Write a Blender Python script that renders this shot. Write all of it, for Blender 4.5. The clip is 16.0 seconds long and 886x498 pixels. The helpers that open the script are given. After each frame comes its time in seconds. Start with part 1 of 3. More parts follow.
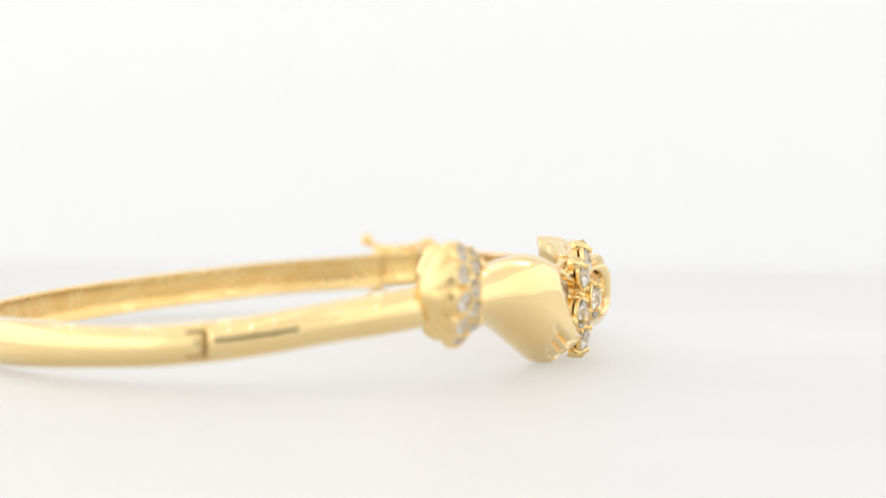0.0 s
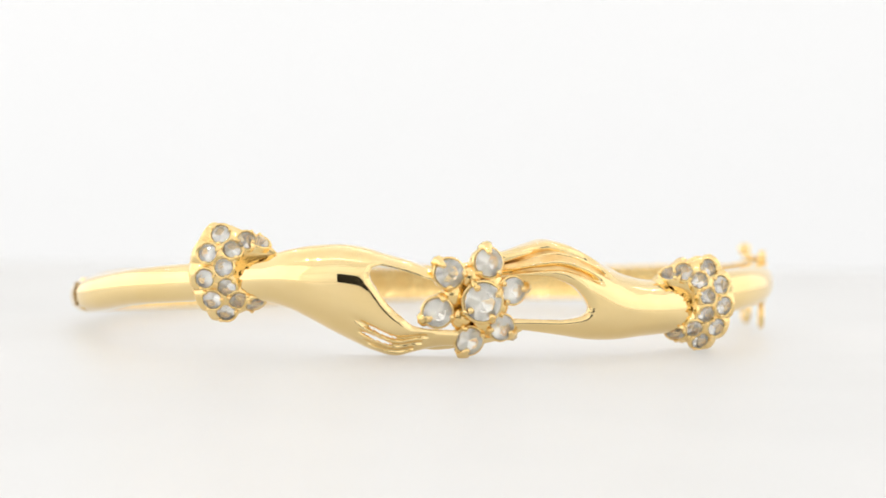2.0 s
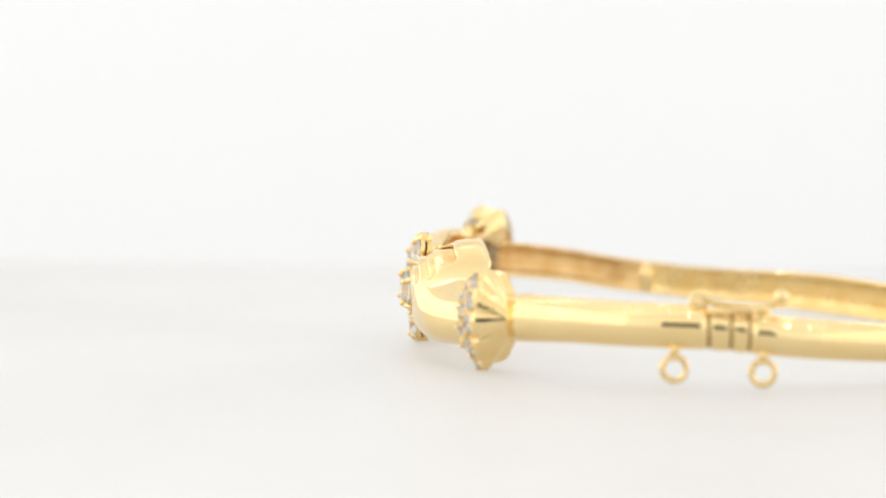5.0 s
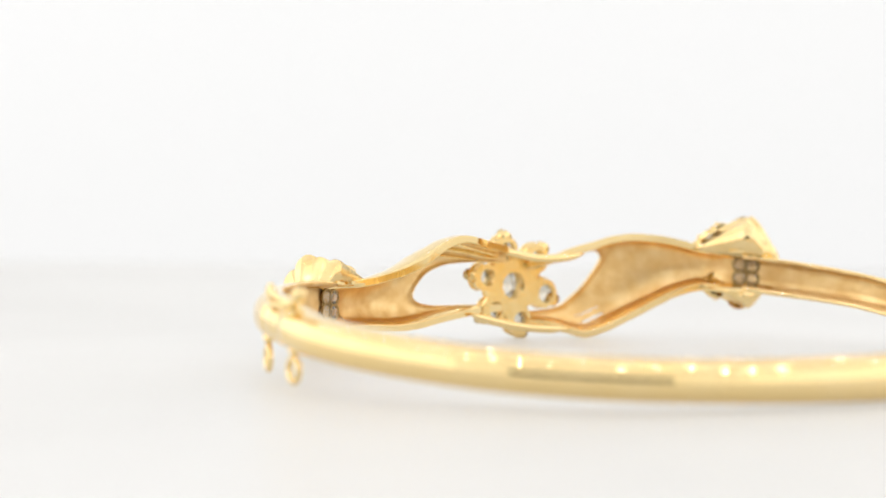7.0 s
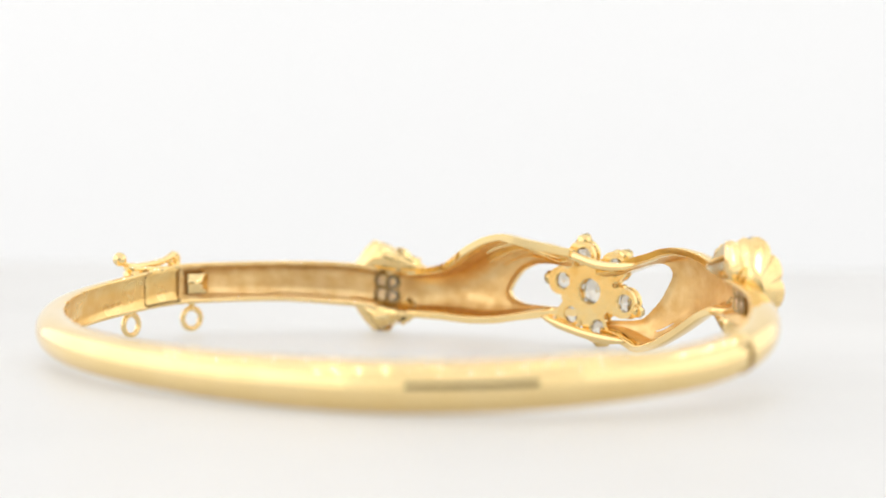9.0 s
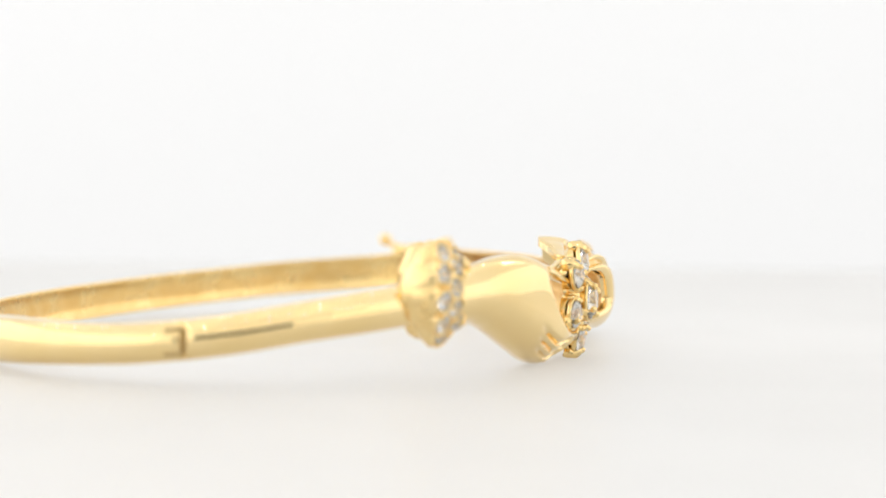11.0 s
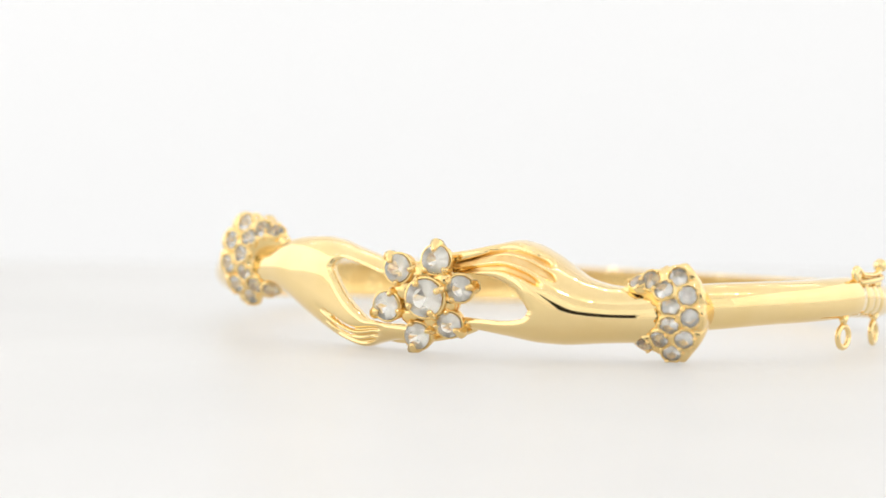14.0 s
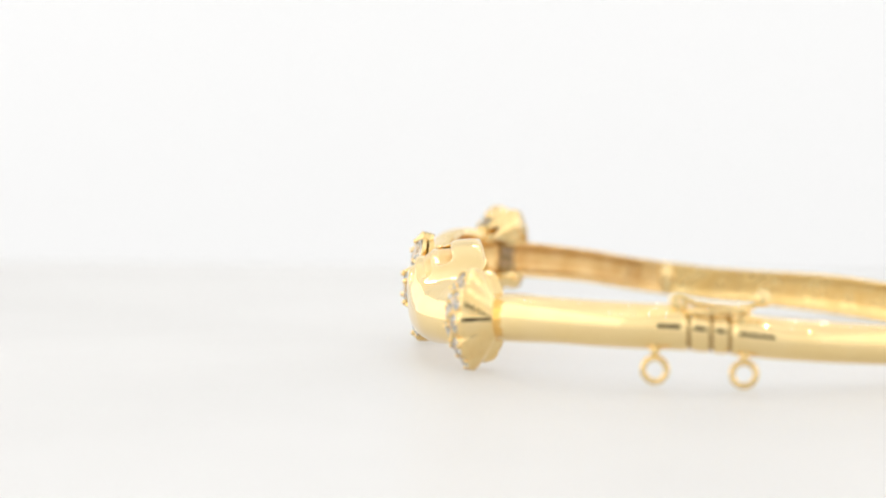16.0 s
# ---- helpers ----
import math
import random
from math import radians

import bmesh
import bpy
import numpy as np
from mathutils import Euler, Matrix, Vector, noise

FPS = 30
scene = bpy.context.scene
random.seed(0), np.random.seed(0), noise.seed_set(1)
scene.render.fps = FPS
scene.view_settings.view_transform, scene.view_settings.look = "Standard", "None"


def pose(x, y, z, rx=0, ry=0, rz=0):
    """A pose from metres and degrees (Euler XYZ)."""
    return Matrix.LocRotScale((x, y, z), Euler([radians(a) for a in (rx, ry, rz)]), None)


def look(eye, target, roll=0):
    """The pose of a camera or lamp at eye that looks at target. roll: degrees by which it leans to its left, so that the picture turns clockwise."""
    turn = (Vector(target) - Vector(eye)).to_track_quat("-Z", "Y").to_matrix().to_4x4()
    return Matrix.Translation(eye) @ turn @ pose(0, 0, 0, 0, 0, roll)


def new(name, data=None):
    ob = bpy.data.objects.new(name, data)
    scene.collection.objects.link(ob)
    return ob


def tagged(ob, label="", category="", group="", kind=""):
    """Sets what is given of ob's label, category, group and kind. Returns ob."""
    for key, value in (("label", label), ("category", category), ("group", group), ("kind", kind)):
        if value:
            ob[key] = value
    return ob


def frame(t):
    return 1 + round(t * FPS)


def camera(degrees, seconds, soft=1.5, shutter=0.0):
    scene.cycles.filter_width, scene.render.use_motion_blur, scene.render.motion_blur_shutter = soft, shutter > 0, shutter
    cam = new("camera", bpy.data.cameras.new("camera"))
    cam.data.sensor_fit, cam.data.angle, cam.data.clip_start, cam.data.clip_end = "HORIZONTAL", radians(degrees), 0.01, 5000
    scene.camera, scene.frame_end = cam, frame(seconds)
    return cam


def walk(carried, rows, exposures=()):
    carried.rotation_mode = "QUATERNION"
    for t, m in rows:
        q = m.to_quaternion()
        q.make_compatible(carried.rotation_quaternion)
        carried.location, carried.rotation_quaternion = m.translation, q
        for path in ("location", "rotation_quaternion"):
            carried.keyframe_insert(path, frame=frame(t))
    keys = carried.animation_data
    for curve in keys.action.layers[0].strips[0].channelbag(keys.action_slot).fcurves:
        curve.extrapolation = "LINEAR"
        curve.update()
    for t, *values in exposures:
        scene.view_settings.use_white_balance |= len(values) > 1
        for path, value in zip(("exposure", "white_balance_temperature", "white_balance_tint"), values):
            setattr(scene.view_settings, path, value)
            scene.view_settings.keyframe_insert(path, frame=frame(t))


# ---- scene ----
cam = camera(18.44, 16.0, soft=1.6)
cam.data.dof.use_dof, cam.data.dof.focus_distance, cam.data.dof.aperture_fstop = True, 0.2165, 21.0
EYE = (-0.00509, -0.22, 0.02401)
AIM = (-0.00509, 0.0, 0.02401 - 0.22 * math.tan(radians(4.173)))
walk(cam, [(0.0, look(EYE, AIM, 0.68)), (16.0, look(EYE, AIM, 0.68))])

# ---- light: a small photo tent of white fabric given a fill glow, with strips of diodes ----
world = bpy.data.worlds.new("tent_surroundings")
scene.world = world
world.use_nodes = True
world.node_tree.nodes["Background"].inputs[0].default_value = (1.0, 0.99, 0.97, 1)
world.node_tree.nodes["Background"].inputs[1].default_value = 0.4
scene.view_settings.exposure = 0.24
CEILING_FILL, BACK_GLOW, WEST_FILL, EAST_FILL, FRONT_FILL, DIODE_GLOW = 0.42, 0.65, 0.93, 0.73, 0.53, 115.0


# ---- materials ----
def material(name, colour, rough, metal=0.0, **inputs):
    m = bpy.data.materials.new(name)
    m.use_nodes = True
    b = m.node_tree.nodes["Principled BSDF"]
    b.inputs["Base Color"].default_value = (*colour, 1)
    b.inputs["Roughness"].default_value = rough
    b.inputs["Metallic"].default_value = metal
    for key, value in inputs.items():
        b.inputs[key.replace("_", " ")].default_value = value
    return m


def vary(m, scale, c1, c2, r1, r2, bump=0.0, bump_scale=None, detail=4, lo=0.35, hi=0.65):
    """Noise between two colours and two roughnesses, and fine relief, in object space."""
    nt = m.node_tree
    b = nt.nodes["Principled BSDF"]
    co = nt.nodes.new("ShaderNodeTexCoord")
    n = nt.nodes.new("ShaderNodeTexNoise")
    n.inputs["Scale"].default_value, n.inputs["Detail"].default_value = scale, detail
    nt.links.new(co.outputs["Object"], n.inputs["Vector"])
    ramp = nt.nodes.new("ShaderNodeMapRange")
    ramp.inputs["From Min"].default_value, ramp.inputs["From Max"].default_value = lo, hi
    nt.links.new(n.outputs["Fac"], ramp.inputs["Value"])
    mix = nt.nodes.new("ShaderNodeMix")
    mix.data_type = "RGBA"
    mix.inputs["A"].default_value, mix.inputs["B"].default_value = (*c1, 1), (*c2, 1)
    nt.links.new(ramp.outputs["Result"], mix.inputs["Factor"])
    nt.links.new(mix.outputs["Result"], b.inputs["Base Color"])
    r = nt.nodes.new("ShaderNodeMapRange")
    r.inputs["To Min"].default_value, r.inputs["To Max"].default_value = r1, r2
    nt.links.new(ramp.outputs["Result"], r.inputs["Value"])
    nt.links.new(r.outputs["Result"], b.inputs["Roughness"])
    if bump:
        f = nt.nodes.new("ShaderNodeTexNoise")
        f.inputs["Scale"].default_value, f.inputs["Detail"].default_value = bump_scale, 3
        nt.links.new(co.outputs["Object"], f.inputs["Vector"])
        bp = nt.nodes.new("ShaderNodeBump")
        bp.inputs["Strength"].default_value, bp.inputs["Distance"].default_value = 1.0, bump
        nt.links.new(f.outputs["Fac"], bp.inputs["Height"])
        nt.links.new(bp.outputs["Normal"], b.inputs["Normal"])
    return m


def glow(name, strength, colour=(1, 1, 1), base=0.5):
    m = material(name, (base, base, base), 0.9)
    b = m.node_tree.nodes["Principled BSDF"]
    b.inputs["Emission Color"].default_value = (*colour, 1)
    b.inputs["Emission Strength"].default_value = strength
    return m


GOLD = vary(material("polished_gold", (0.88, 0.62, 0.22), 0.1, 1.0), 260, (0.945, 0.73, 0.375), (0.93, 0.705, 0.34), 0.025, 0.06, 0.0000015, 500)
# Rough cast finish; the hollow's brown interreflection is put into the base colour.
CAST = vary(material("cast_gold_bounce_tint", (0.86, 0.52, 0.15), 0.35, 1.0), 700, (0.90, 0.645, 0.31), (0.79, 0.51, 0.205), 0.30, 0.5, 0.00005, 1700)
CHANNEL = vary(material("cast_gold_channel", (0.9, 0.62, 0.25), 0.3, 1.0), 500, (0.93, 0.69, 0.31), (0.87, 0.59, 0.22), 0.22, 0.42, 0.00003, 1500)
BEAD = vary(material("bright_gold_beads", (0.9, 0.62, 0.2), 0.14, 1.0), 900, (0.945, 0.72, 0.35), (0.91, 0.65, 0.27), 0.10, 0.24, 0.00001, 2500)
CUFF = vary(material("cuff_gold", (0.9, 0.62, 0.25), 0.2, 1.0), 600, (0.945, 0.725, 0.37), (0.91, 0.66, 0.29), 0.12, 0.28, 0.000012, 1800)
GAP = material("dark_seam", (0.42, 0.28, 0.11), 0.4, 0.8)
STONE = material("diamond", (1.0, 0.975, 0.90), 0.06, 0.0, IOR=1.72, Transmission_Weight=0.88)
SMALL_STONE = material("small_diamond", (1.0, 0.98, 0.93), 0.02, 0.0, IOR=1.75, Transmission_Weight=0.90)
WHITE = vary(material("white_acrylic_sheet", (0.84, 0.83, 0.81), 0.45), 14, (0.79, 0.775, 0.755), (0.77, 0.757, 0.737), 0.4, 0.5, 0.00002, 900)
BLACK = material("black_lens_rubber", (0.015, 0.015, 0.017), 0.5)
LENS = material("lens_glass", (0.02, 0.02, 0.025), 0.05)
# Emission is added to the sheet so that the contact shadows stay faint.
SHEET = vary(glow("acrylic_sheet_shadow_fill", 0.335, (1.0, 0.985, 0.96)), 14, (0.32, 0.315, 0.307), (0.30, 0.296, 0.288), 0.4, 0.5, 0.00002, 900)
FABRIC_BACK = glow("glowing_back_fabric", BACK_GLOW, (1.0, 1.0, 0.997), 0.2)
# Sides, front and top emit added fill in place of bounced diode light.
FABRIC_WEST = glow("west_fabric_fill_glow", WEST_FILL, (1.0, 0.995, 0.98))
FABRIC_EAST = glow("east_fabric_fill_glow", EAST_FILL, (1.0, 0.995, 0.98))
FABRIC_FRONT = glow("front_fabric_fill_glow", FRONT_FILL, (1.0, 0.99, 0.96))
FABRIC_TOP = glow("ceiling_fabric_fill_glow", CEILING_FILL, (1.0, 0.995, 0.98))
DIODE = glow("lit_diode", DIODE_GLOW)
STRIP = material("diode_strip_board", (0.75, 0.74, 0.70), 0.5)


# ---- mesh helpers ----
def part(name, bm, mat, parent=None, label="", smooth=True):
    bmesh.ops.recalc_face_normals(bm, faces=bm.faces)
    me = bpy.data.meshes.new(name)
    for f in bm.faces:
        f.smooth = smooth
    bm.to_mesh(me)
    bm.free()
    for m in mat if isinstance(mat, (list, tuple)) else [mat]:
        me.materials.append(m)
    ob = new(name, me)
    if parent:
        ob.parent = parent
    if label:
        tagged(ob, label)
    return ob


def box(bm, lo, hi, bevel=0.0):
    made = bmesh.ops.create_cube(bm, size=1.0)["verts"]
    for v in made:
        v.co = Vector([lo[i] + (v.co[i] + 0.5) * (hi[i] - lo[i]) for i in range(3)])
    if bevel:
        bmesh.ops.bevel(bm, geom=list({e for v in made for e in v.link_edges}), offset=bevel, segments=3, affect="EDGES")
    return bm


def loft(rings, bm=None, caps=True, closed=False):
    """Skin a row of closed rings of points."""
    bm = bm or bmesh.new()
    vs = [[bm.verts.new(p) for p in ring] for ring in rings]
    n = len(vs[0])
    for a, b in zip(vs, vs[1:] + ([vs[0]] if closed else [])):
        for i in range(n):
            bm.faces.new((a[i], a[(i + 1) % n], b[(i + 1) % n], b[i]))
    if caps and not closed:
        bm.faces.new(vs[0])
        bm.faces.new(vs[-1])
    return bm


def tube(path, radius, bm=None, sides=10, closed=False):
    rings = []
    n = len(path)
    ref = Vector((0.31, 0.17, 0.94)).normalized()
    for i, p in enumerate(path):
        a = path[(i - 1) % n] if closed or i else path[0]
        b = path[(i + 1) % n] if closed or i < n - 1 else path[-1]
        t = (b - a).normalized()
        x = t.cross(ref).normalized()
        y = t.cross(x)
        r = radius[i] if isinstance(radius, (list, tuple)) else radius
        rings.append([p + x * (r * math.cos(k * math.tau / sides)) + y * (r * math.sin(k * math.tau / sides)) for k in range(sides)])
    return loft(rings, bm, True, closed)


def ball(bm, at, r, seg=10):
    made = bmesh.ops.create_uvsphere(bm, u_segments=seg, v_segments=max(6, seg // 2 + 1), radius=r)["verts"]
    for v in made:
        v.co += at
    return bm


# ---- the tent ----
TX, TY0, TY1, TZ = 0.26, -0.34, 0.36, 0.25
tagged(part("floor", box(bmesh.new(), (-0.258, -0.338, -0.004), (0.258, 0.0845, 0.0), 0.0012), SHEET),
       "white acrylic sheet under the bracelet with added soft glow", "floor", kind="structure")
tagged(part("ground", box(bmesh.new(), (-0.30, -0.40, -0.080), (0.30, 0.40, -0.060)), WHITE),
       "white base of the photo tent", "ground", kind="structure")
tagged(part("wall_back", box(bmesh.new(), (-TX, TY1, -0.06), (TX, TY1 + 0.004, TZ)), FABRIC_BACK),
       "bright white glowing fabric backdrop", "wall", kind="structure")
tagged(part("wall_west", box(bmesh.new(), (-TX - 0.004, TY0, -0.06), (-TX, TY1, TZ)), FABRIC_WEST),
       "white fabric side of the tent with added fill glow", "wall", kind="structure")
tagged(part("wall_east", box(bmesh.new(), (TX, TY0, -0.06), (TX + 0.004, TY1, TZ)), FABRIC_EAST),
       "white fabric side of the tent with added fill glow", "wall", kind="structure")
SLOT_X, SLOT_LO, SLOT_HI = 0.128, -0.018, 0.088
front = bmesh.new()
for lo, hi in (((-TX, -0.06), (TX, SLOT_LO)), ((-TX, SLOT_HI), (TX, TZ)), ((-TX, SLOT_LO), (-SLOT_X, SLOT_HI)), ((SLOT_X, SLOT_LO), (TX, SLOT_HI))):
    box(front, (lo[0], TY0 - 0.004, lo[1]), (hi[0], TY0, hi[1]))
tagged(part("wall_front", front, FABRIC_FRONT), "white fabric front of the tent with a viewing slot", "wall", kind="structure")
tagged(part("backdrop", box(bmesh.new(), (-0.30, TY0 - 0.14, -0.06), (0.30, TY0 - 0.13, 0.20)), BLACK),
       "dark room beyond the viewing slot", "backdrop", kind="structure")
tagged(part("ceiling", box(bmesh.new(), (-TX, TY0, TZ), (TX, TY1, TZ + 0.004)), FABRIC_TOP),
       "white fabric top of the tent with added fill glow", "ceiling", kind="structure")


def diode_strip(y, z, count, pitch, size):
    strip = new("light_strip")
    strip.location = (0, y, z)
    part("board", box(bmesh.new(), (-count * pitch / 2, -0.005, 0.0), (count * pitch / 2, 0.005, 0.002), 0.0005), STRIP, strip)
    lens = bmesh.new()
    bmesh.ops.create_uvsphere(lens, u_segments=12, v_segments=8, radius=size)
    first = part("diode", lens, DIODE, strip)
    first.location = ((0.5 - count / 2) * pitch, 0, -0.001)
    for i in range(1, count):
        d = new("diode", first.data)
        d.parent = strip
        d.location = ((i + 0.5 - count / 2) * pitch, 0, -0.001)
    tagged(strip, "strip of small white diodes under the tent's top", "lamp", "diode strips")
    return strip


diode_strip(-0.125, 0.2478, 14, 0.030, 0.0022)
diode_strip(0.20, 0.2478, 22, 0.019, 0.0016)


def camera_body():
    """The black lens that stands behind the viewpoint and mirrors in the gold as a dark streak."""
    thing = new("camera_lens")
    thing.location = EYE
    thing.rotation_euler = (radians(-4.17), 0, 0)
    rings = []
    for y, r in ((-0.10, 0.030), (-0.012, 0.030), (-0.010, 0.028), (-0.010, 0.020), (-0.016, 0.019)):
        rings.append([(r * math.cos(k * math.tau / 48), y, r * math.sin(k * math.tau / 48)) for k in range(48)])
    part("barrel", loft(rings), BLACK, thing)
    rings = [[(r * math.cos(k * math.tau / 48), y, r * math.sin(k * math.tau / 48)) for k in range(48)]
             for y, r in ((-0.0155, 0.0188), (-0.0140, 0.015), (-0.0132, 0.008), (-0.0130, 0.002))]
    part("front_element", loft(rings), LENS, thing)
    return tagged(thing, "round black camera lens facing the bracelet", "camera lens")


camera_body()

# ---- the bracelet's oval: millimetres in its own space, u in degrees round it ----
MM = 0.001
CX, CY, HALF_X, HALF_Y, POWER, LEAN = -4.944, 16.372, 30.294, 23.049, 2.138, radians(-1.207)
REAR_Y = 25.0


def oval(u):
    a = radians(u)
    c, s = math.cos(a), math.sin(a)
    x = HALF_X * math.copysign(abs(c) ** (2 / POWER), c)
    y = (HALF_Y if s < 0 else REAR_Y) * math.copysign(abs(s) ** (2 / POWER), s)
    return Vector((CX + x * math.cos(LEAN) - y * math.sin(LEAN), CY + x * math.sin(LEAN) + y * math.cos(LEAN), 0))


def axes(u):
    """Place on the oval, the way along it and the way out of it."""
    p = oval(u)
    t = (oval(u + 0.6) - oval(u - 0.6)).normalized()
    return p, t, Vector((t.y, -t.x, 0))


def at(u, off, z):
    p, _, n = axes(u)
    return (p + n * off + Vector((0, 0, z))) * MM


def curve(table):
    """A smooth function through (u, value) pairs."""
    xs = np.array([a for a, _ in sorted(table)])
    ys = np.array([b for _, b in sorted(table)])
    h, d = np.diff(xs), np.diff(ys) / np.diff(xs)
    m = np.concatenate([[d[0]], [0 if a * b <= 0 else 2 * a * b / (a + b) for a, b in zip(d, d[1:])], [d[-1]]])

    def f(x):
        x = min(max(x, xs[0]), xs[-1])
        i = min(int(np.searchsorted(xs, x, side="right")) - 1, len(h) - 1)
        k = (x - xs[i]) / h[i]
        return float(ys[i] * (1 + 2 * k) * (1 - k) ** 2 + h[i] * m[i] * k * (1 - k) ** 2
                     + ys[i + 1] * k * k * (3 - 2 * k) + h[i] * m[i + 1] * k * k * (k - 1))
    return f


BAND_Z = curve([(-55, 3.45), (-50, 3.7), (-42, 4.15), (-24, 4.40), (-5, 4.40), (12, 3.70), (33, 3.05), (50, 2.5), (75, 2.0), (105, 1.78),
                (120, 1.78), (136, 1.92), (156, 2.3), (176, 2.65), (190, 3.2), (200, 3.72), (214, 4.6), (230, 5.35), (242, 5.9)])
BAND_H = curve([(-50, 1.75), (-42, 1.75), (-24, 1.62), (-5, 1.60), (12, 1.45), (33, 1.42), (75, 1.45), (105, 1.6), (120, 1.7), (150, 1.7),
                (176, 1.45), (190, 1.42), (214, 1.42), (230, 1.48), (242, 1.45)])
THICK = 2.1


def band_ring(u, hollow, shrink=1.0):
    zc, h, t = BAND_Z(u) - 0.05, (BAND_H(u) + 0.08) * shrink, THICK
    pts = []
    for k in range(21):
        a = math.pi * (k / 20 - 0.5)
        c, s = math.cos(a), math.sin(a)
        pts.append((-t + t * abs(c) ** 0.7 * shrink, zc + h * math.copysign(abs(s) ** 0.92, s)))
    lip = 0.80 * h
    pts += [(-t - 0.10, zc + 0.95 * h), (-t - 0.10, zc + lip), (-t + hollow, zc + lip * 0.86), (-t + hollow, zc + lip * 0.3),
            (-t + hollow, zc - lip * 0.3), (-t + hollow, zc - lip * 0.86), (-t - 0.10, zc - lip), (-t - 0.10, zc - 0.95 * h)]
    return [at(u, o, z) for o, z in pts]


def band(name, u0, u1, depth, parent, shrink=1.0, inside=None):
    """A length of half-round band with a channel down its inner side between (ua, ub)."""
    n = max(6, int(abs(u1 - u0) / 1.5))
    rings = []
    for i in range(n + 1):
        u = u0 + (u1 - u0) * i / n
        rings.append(band_ring(u, depth(u), shrink))
    bm = loft(rings)
    for f in bm.faces:
        f.material_index = 0
    bm.faces.ensure_lookup_table()
    ring = 29
    for i, f in enumerate(bm.faces[:n * ring]):
        if 21 <= i % ring <= 26:
            f.material_index = 1
    return part(name, bm, [GOLD, inside or CHANNEL], parent)


def ease(a, b, x):
    k = min(max((x - a) / (b - a), 0.0), 1.0)
    return k * k * (3 - 2 * k)


def stone_mesh(r, deep=0.82, name="stone", mat=None):
    """A round brilliant: table, crown, girdle and pavilion."""
    bm = bmesh.new()
    ring = lambda n, rad, z, o: [bm.verts.new((rad * math.cos((k + o) * math.tau / n), rad * math.sin((k + o) * math.tau / n), z)) for k in range(n)]
    table, mid, g1, g2 = ring(8, 0.56 * r, 0.32 * r, 0), ring(8, 0.80 * r, 0.19 * r, 0.5), ring(16, r, 0.03 * r, 0), ring(16, r, -0.03 * r, 0)
    low = ring(8, 0.5 * r, -0.52 * deep * r, 0.5)
    tip = bm.verts.new((0, 0, -deep * r))
    bm.faces.new(table)
    for k in range(8):
        j = (k + 1) % 8
        a, b, c = g1[2 * k], g1[2 * k + 1], g1[(2 * k + 2) % 16]
        bm.faces.new((table[k], mid[k], table[j]))
        bm.faces.new((table[k], a, mid[k]))
        bm.faces.new((mid[k], a, b))
        bm.faces.new((mid[k], b, c))
        bm.faces.new((table[j], mid[k], c))
        a, b, c = g2[2 * k], g2[2 * k + 1], g2[(2 * k + 2) % 16]
        bm.faces.new((low[k], b, a))
        bm.faces.new((low[k], c, b))
        bm.faces.new((low[k - 1], low[k], a))
        bm.faces.new((tip, low[k], low[k - 1]))
    for k in range(16):
        bm.faces.new((g1[k], g2[k], g2[(k + 1) % 16], g1[(k + 1) % 16]))
    bmesh.ops.recalc_face_normals(bm, faces=bm.faces)
    me = bpy.data.meshes.new(name)
    bm.to_mesh(me)
    bm.free()
    me.materials.append(mat or STONE)
    return me


def facing(p, n, spin=0.0):
    """The pose of something at p whose z axis points along n."""
    return Matrix.Translation(p) @ n.to_track_quat("Z", "Y").to_matrix().to_4x4() @ Matrix.Rotation(spin, 4, "Z")


def place(name, me, m, parent):
    ob = new(name, me)
    ob.parent = parent
    ob.matrix_basis = m
    return ob


bracelet = new("bangle_bracelet")
tagged(bracelet, "yellow gold hinged bangle with diamond flower on white sheet", "bracelet")

# ---- bands ----
HINGE_U = 191.4
band("rear_band", 4.8, HINGE_U - 0.15, lambda u: 0.12 + 0.35 * ease(60, 75, u) * (1 - ease(176, 180, u)), bracelet)
band("front_band", HINGE_U + 0.15, 236.2, lambda u: 0.15 + 1.15 * ease(198, 200, u), bracelet, 1.0, CAST)
band("front_band", -47.2, -1.5, lambda u: 1.3 - 1.15 * ease(-9, -8.4, u), bracelet, 1.0, CAST)


# ---- the two sculpted ornaments ----
def arc_table():
    us = np.linspace(225, 325, 401)
    ps = [oval(u) for u in us]
    s = np.concatenate([[0], np.cumsum([(b - a).length for a, b in zip(ps, ps[1:])])])
    return lambda u: float(np.interp(u, us, s))


ARC = arc_table()


